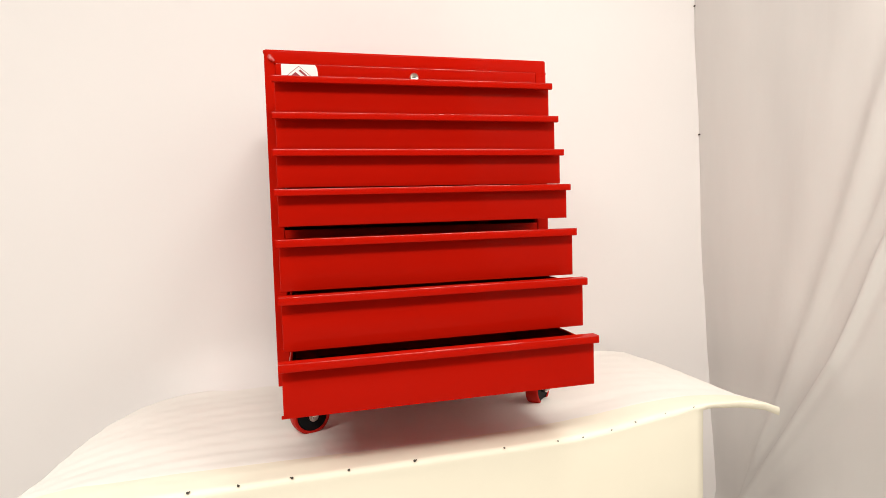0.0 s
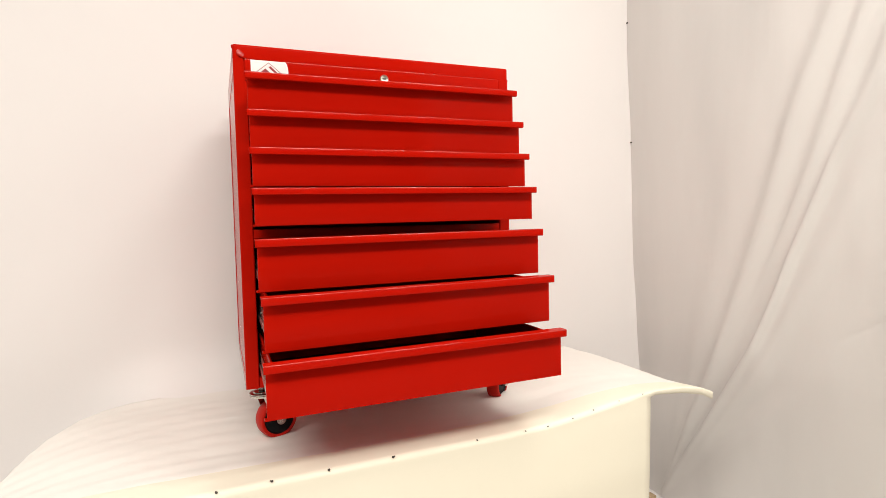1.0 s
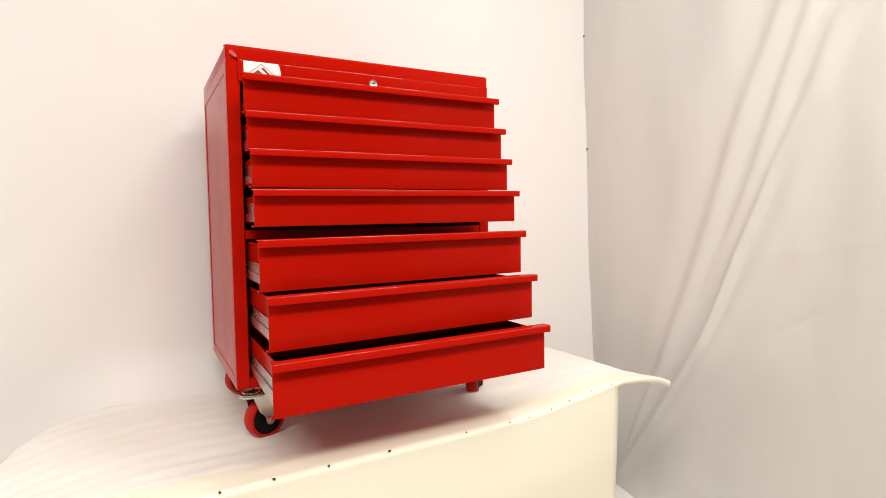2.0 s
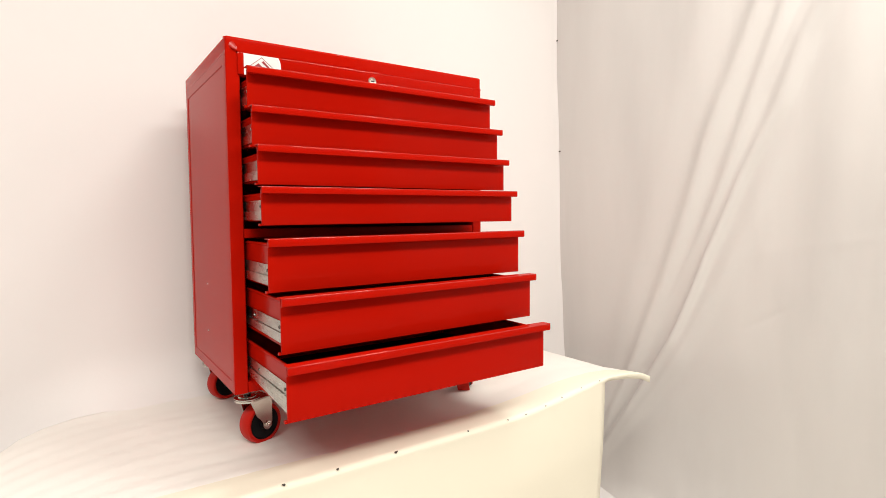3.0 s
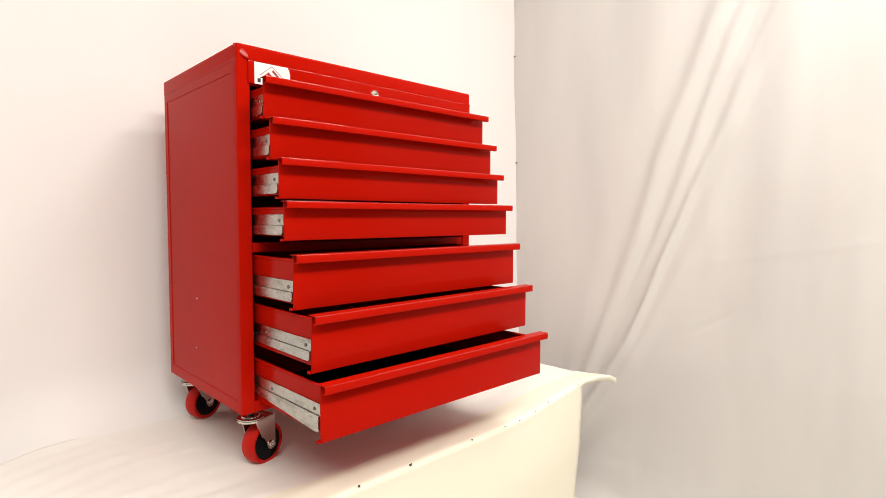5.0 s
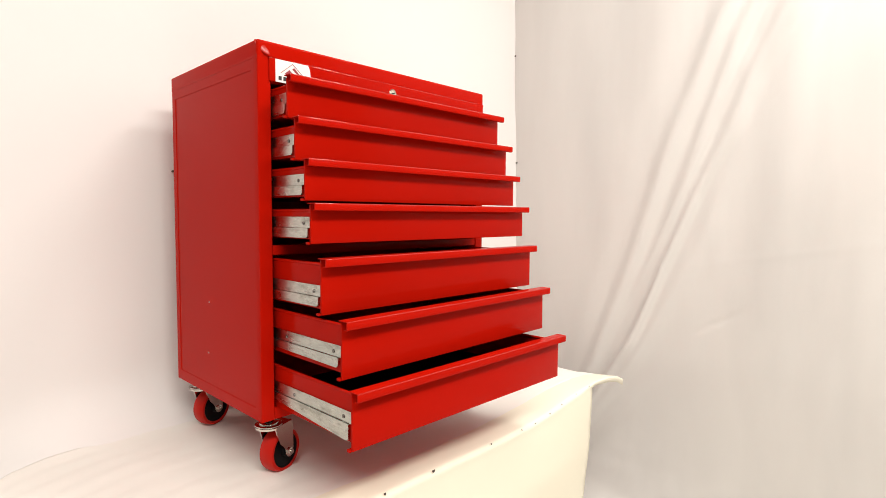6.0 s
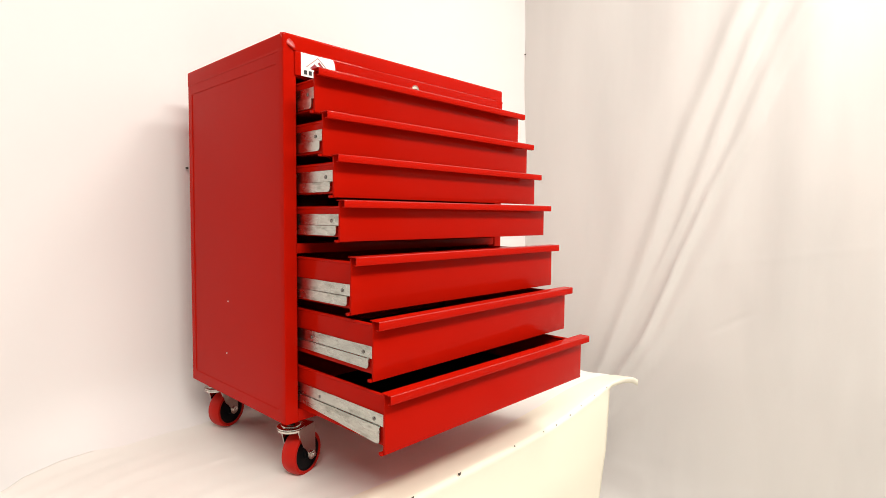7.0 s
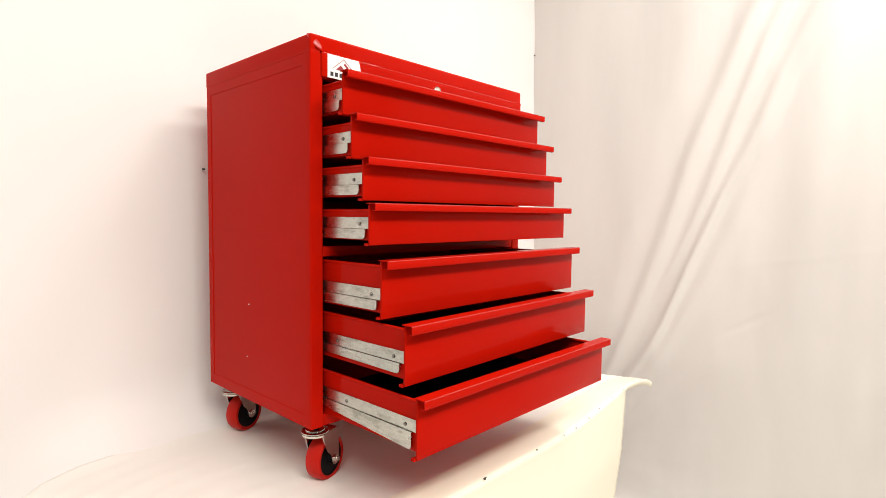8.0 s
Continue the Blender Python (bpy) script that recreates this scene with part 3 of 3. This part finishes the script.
def drawer(lip_left, lip_right, zt, zb, end_offset, shift, rise, tip):
    """One pulled-out drawer; its two sides stand out by slightly different lengths."""
    lip_y = (lip_left + lip_right) / 2
    skew = Matrix.Identity(4)
    skew[1][0] = (lip_right - lip_left) / 0.64
    skew[1][3] = -0.338 * skew[1][0]
    skew[0][3] = shift
    skew[2][0] = (end_offset[1] - end_offset[0]) / 0.64
    skew[2][3] = end_offset[0] - 0.018 * skew[2][0]
    py = lip_y + 0.022
    back = py + 0.41
    x0, x1 = 0.0365, 0.6425
    st = zt - 0.014
    tray = bmesh.new()
    add_box(tray, x0, x1, py + 0.003, back, zb + 0.008, zb + 0.010)
    add_box(tray, x0, x0 + 0.0015, py + 0.003, back, zb + 0.010, st)
    add_box(tray, x1 - 0.0015, x1, py + 0.003, back, zb + 0.010, st)
    add_box(tray, x0 + 0.0015, x1 - 0.0015, back - 0.0015, back, zb + 0.010, st)
    add_box(tray, PX0 - 0.004, x0 + 0.010, py + 0.0035, py + 0.011, zb - 0.0010, zb + 0.0035)
    tray.transform(skew)
    tray_ob = cpart("drawer", tray, RED)
    # Black mat added to darken the drawer floor, which lies in shade.
    mat = bmesh.new()
    add_box(mat, x0 + 0.003, x1 - 0.003, py + 0.004, back - 0.003, zb + 0.0105, zb + 0.0135, bevel=0.001, seg=1)
    mat.transform(skew)
    child("shade_mat", mat, BLACK, tray_ob, CO, "black mat added to darken the drawer's inside")
    for xs in (x0, x1):
        s = 1 if xs == x0 else -1
        roll = bmesh.new()
        add_cylinder(roll, (xs + s * 0.0022, (py + 0.008 + back) / 2, st), (0, 1, 0), 0.0034, back - py - 0.010, seg=12)
        roll.transform(skew)
        child("rolled_edge", roll, RED, tray_ob, CO)
    front = bmesh.new()
    add_box(front, PX0, PX1, py, py + 0.0022, zb, zt - 0.001, bevel=0.0008, seg=2)
    add_box(front, PX0 + 0.001, PX1 - 0.001, py + 0.0022, py + 0.011, zb, zb + 0.0016)
    add_box(front, PX0, PX0 + 0.0015, py + 0.0022, py + 0.0040, zb + 0.004, zt - 0.004)
    add_box(front, PX1 - 0.0015, PX1, py + 0.0022, py + 0.0040, zb + 0.004, zt - 0.004)
    front.transform(skew)
    child("front_panel", front, RED, tray_ob, CO)
    lip = bmesh.new()
    add_extrude(lip, lip_profile(py + 0.003, lip_y, zt, 0.0142 if zb > 0.45 else 0.0162), LX0, LX1)
    lip.transform(skew)
    gloss_edges(child("pull_lip", lip, RED, tray_ob, CO))
    for s in (0, 1):
        xo = (x0 - 0.0012) if s == 0 else (x1 + 0.0012)
        o = -1 if s == 0 else 1
        rail = bmesh.new()
        a, b = sorted((xo, xo + o * 0.0012))
        add_box(rail, a, b, py + 0.0050, back - 0.02, zb + 0.0289 + rise, zb + 0.0505 + rise, bevel=0.0004, seg=1)
        rail.transform(skew)
        child("slide_rail", rail, ZINC, tray_ob, CO, "galvanised upper slide rail")
        chan = bmesh.new()
        y0, y1, z0, z1 = py + 0.0235, back - 0.06, zb + 0.0100 + (rise if tip < 0.03 else 0), zb + 0.0285 + rise
        poly = arc(y0 + 0.008, z0 + 0.008, 0.008, 270, 180, 5) + [(y0, z1 - 0.001), (y0 + 0.001, z1), (y1, z1), (y1, min(z1 - 0.012, z0 + tip * (y1 - y0)))]
        a, b = sorted((xo + o * 0.0002, xo + o * 0.0040))
        add_extrude(chan, poly, a, b)
        chan.transform(skew)
        child("slide_channel", chan, ZINC, tray_ob, CO, "galvanised lower slide channel")
        for sy in (py + 0.041, py + 0.208):
            screw = bmesh.new()
            add_cylinder(screw, (xo + o * 0.0018, sy, zb + 0.038 + rise), (o, 0, 0), 0.0035, 0.0022, seg=14, bevel=0.0009)
            add_cylinder(screw, (xo + o * 0.0030, sy, zb + 0.038 + rise), (o, 0, 0), 0.0017, 0.0012, seg=8)
            screw.transform(skew)
            child("screw", screw, STEEL, tray_ob, CO)
    return tray_ob


for row, end_offset, shift, slide in zip(DRAWERS, END_OFFSET, SHIFT, SLIDES):
    drawer(*row, end_offset, shift, *slide)

# fixed guides inside the cabinet
for (_, _, zt, zb) in DRAWERS:
    for xa, xb in ((0.004, 0.024), (W - 0.024, W - 0.004)):
        guide = bmesh.new()
        add_box(guide, xa, xb, 0.03, D - 0.02, zb + 0.004, zb + 0.006)
        cpart("slide_guide", guide, ZINC)

# ---- casters ----


def caster(px, py, turn, sink=0.0):
    """Swivel caster: stem, plate, two-legged fork, axle bolt, red tyre on a black hub. turn: the way the trail points, degrees from +x."""
    R = 0.0475
    t = radians(turn)
    ahead = Vector((math.cos(t), math.sin(t), 0))
    side = Vector((math.sin(t), -math.cos(t), 0))
    top = Vector((px, py, Z0))
    axle = Vector((px, py, BASE + R - sink)) + ahead * 0.034
    m = Matrix.Translation((px, py, 0)) @ Matrix.Rotation(t, 4, "Z")
    P = Z0 - 0.017
    plate = bmesh.new()
    add_cylinder(plate, (px, py, P - 0.0045), (0, 0, 1), 0.0290, 0.0022, seg=44, bevel=0.0009)
    add_cylinder(plate, (px, py, P - 0.0068), (0, 0, 1), 0.0255, 0.0030, seg=44)
    add_cylinder(plate, (px, py, P - 0.0018), (0, 0, 1), 0.0200, 0.0036, seg=36, bevel=0.0016)
    body = cpart("caster", plate, CHROME, "swivel caster with a red wheel")
    stem = bmesh.new()
    add_cylinder(stem, (px, py, Z0 - 0.008), (0, 0, 1), 0.009, 0.0165, seg=6, bevel=0.001)
    child("stem", stem, STEEL, body, CO)
    crown = bmesh.new()
    ring = arc(0, 0, 0.0282, 100, 260, 20) + [(0.012, -0.0250), (0.030, -0.0240), (0.046, -0.0237), (0.0485, -0.0210), (0.0485, 0.0210), (0.046, 0.0237), (0.030, 0.0240), (0.012, 0.0250)]
    add_extrude(crown, ring, P - 0.0118, P - 0.0080, axis="z")
    crown.transform(m)
    child("fork_crown", crown, CHROME, body, CO)
    za = BASE + R - sink
    for s in (-1, 1):
        leg = bmesh.new()
        # pressed leg: broad under the crown, a hollow front edge, leaning out towards the axle
        prof = [(-0.006, P - 0.0100), (0.0475, P - 0.0100), (0.0490, P - 0.022), (0.0470, za + 0.004)] + arc(0.034, za, 0.0120, 10, -190, 10) + [(0.0205, za + 0.008), (0.0150, za + 0.016), (0.0065, za + 0.024), (-0.004, P - 0.0175)]
        y0 = s * 0.0225
        add_extrude(leg, prof, y0 - 0.0012, y0 + 0.0012, axis="y", bevel=0.0005)
        for v in leg.verts:
            v.co.y += s * 0.0035 * (max(0.0, P - 0.0100 - v.co.z) / (P - 0.0100 - za))
        leg.transform(m)
        child("fork_leg", leg, CHROME, body, CO)
        nut = bmesh.new()
        add_cylinder(nut, (0.034, s * 0.0290, za), (0, 1, 0), 0.0085, 0.005, seg=6, bevel=0.0008)
        add_cylinder(nut, (0.034, s * 0.0330, za), (0, 1, 0), 0.0050, 0.005, seg=12, bevel=0.001)
        nut.transform(m)
        child("axle_nut", nut, CHROME, body, CO)
    tyre = bmesh.new()
    prof = [(0.0375, -0.0165), (0.0418, -0.0182), (0.0448, -0.0168), (0.0468, -0.011), (R, 0.0), (0.0468, 0.011), (0.0448, 0.0168), (0.0418, 0.0182), (0.0375, 0.0165)]
    add_lathe(tyre, prof, axle, side, 44)
    wheel = child("wheel", tyre, TYRE, body, CO, "red polyurethane tyre")
    wheel.name = "tyre"
    hub = bmesh.new()
    add_lathe(hub, [(0.004, -0.0205), (0.012, -0.0205), (0.0135, -0.014), (0.034, -0.0130), (0.0373, -0.0158), (0.0373, 0.0158), (0.034, 0.0130), (0.0135, 0.014), (0.012, 0.0205), (0.004, 0.0205)], axle, side, 36)
    child("hub", hub, BLACK, body, CO, "black plastic wheel hub")
    return body


# first wheel lowered a little to fit the camera's view
caster(0.036, 0.040, 20, 0.003)
caster(0.040, 0.412, 19)
caster(W - 0.034, 0.042, 44)
caster(W - 0.036, 0.412, 30)

# ---- lock, sticker, small marks ----
lock = bmesh.new()
add_lathe(lock, [(0.0, -0.004), (0.0105, -0.004), (0.0105, 0.005), (0.0090, 0.0068), (0.0075, 0.0060), (0.0, 0.0060)], (0.343, -0.0040, 0.8385), (0, -1, 0), 28)
bmesh.ops.remove_doubles(lock, verts=lock.verts, dist=1e-5)
lock_ob = cpart("lock", lock, BRASS, "round pale brass lock cylinder")
child("keyhole", rounded_slab(0.3385, 0.3475, -0.0108, -0.0098, 0.8372, 0.8398, 0.0004, 1), DARK, lock_ob, CO)

# Weld patch, tilted so the key lamp glints off it in late views.
weld = bmesh.new()
lean = Vector((-0.30, -0.93, 0.20)).normalized()
along = (Vector((0.68, 0.0, -0.73)) - lean * lean.dot(Vector((0.68, 0.0, -0.73)))).normalized()
turn = Matrix((along, lean.cross(along), lean)).transposed().to_4x4()
bmesh.ops.create_uvsphere(weld, u_segments=28, v_segments=14, radius=1.0, matrix=Matrix.Translation((0.0105, -0.0002, 0.8778)) @ turn @ Matrix.Diagonal((0.0195, 0.0068, 0.0012, 1)))
cpart("weld_seam", weld, WELD, "weld patch in the red paint, tilted to catch a highlight")
SY = -0.0053
stick = bmesh.new()
outline = [(0.037, 0.8143), (0.1135, 0.8143)] + [(0.1135 + 0.0045 * math.sin(math.pi * k / 8) ** 0.8, 0.8143 + 0.0451 * k / 8) for k in range(1, 8)] + [(0.1120, 0.8596), (0.037, 0.8596)]
add_extrude(stick, outline, SY, SY + 0.0004, axis="y")
sticker = cpart("sticker", stick, STICKER, "white maker's sticker with a maroon roof emblem")


def flat(name, poly, mat):
    bm = bmesh.new()
    add_extrude(bm, poly, SY - 0.0005, SY - 0.0001, axis="y")
    child(name, bm, mat, sticker, CO)


ax, az = 0.0755, 0.8560
flat("emblem_line", [(ax, az), (ax - 0.0275, az - 0.0225), (ax - 0.0268, az - 0.0232), (ax, az - 0.0013), (ax + 0.0268, az - 0.0232), (ax + 0.0275, az - 0.0225)], MAROON)
flat("emblem_peak", [(ax - 0.019, az - 0.0235), (ax - 0.0075, az - 0.0135), (ax - 0.0005, az - 0.0195), (ax + 0.0045, az - 0.0235)], MAROON)
flat("emblem_bar", [(ax - 0.0005, az - 0.0105), (ax + 0.0035, az - 0.0075), (ax + 0.0205, az - 0.0235), (ax + 0.0145, az - 0.0235)], MAROON)
for k in range(6):
    bx = 0.0435 + k * 0.0108
    flat("print_bar", [(bx, 0.8185), (bx + 0.0068, 0.8185), (bx + 0.0068, 0.8265), (bx, 0.8265)], INK)
for (cy, cz, r) in ((0.252, 0.340, 0.0015), (0.262, 0.218, 0.0015)):
    chip = cylinder((0.0009, cy, cz), (-1, 0, 0), r, 0.002, seg=7)
    cpart("paint_chip", chip, STICKER, "tiny pale paint chip")
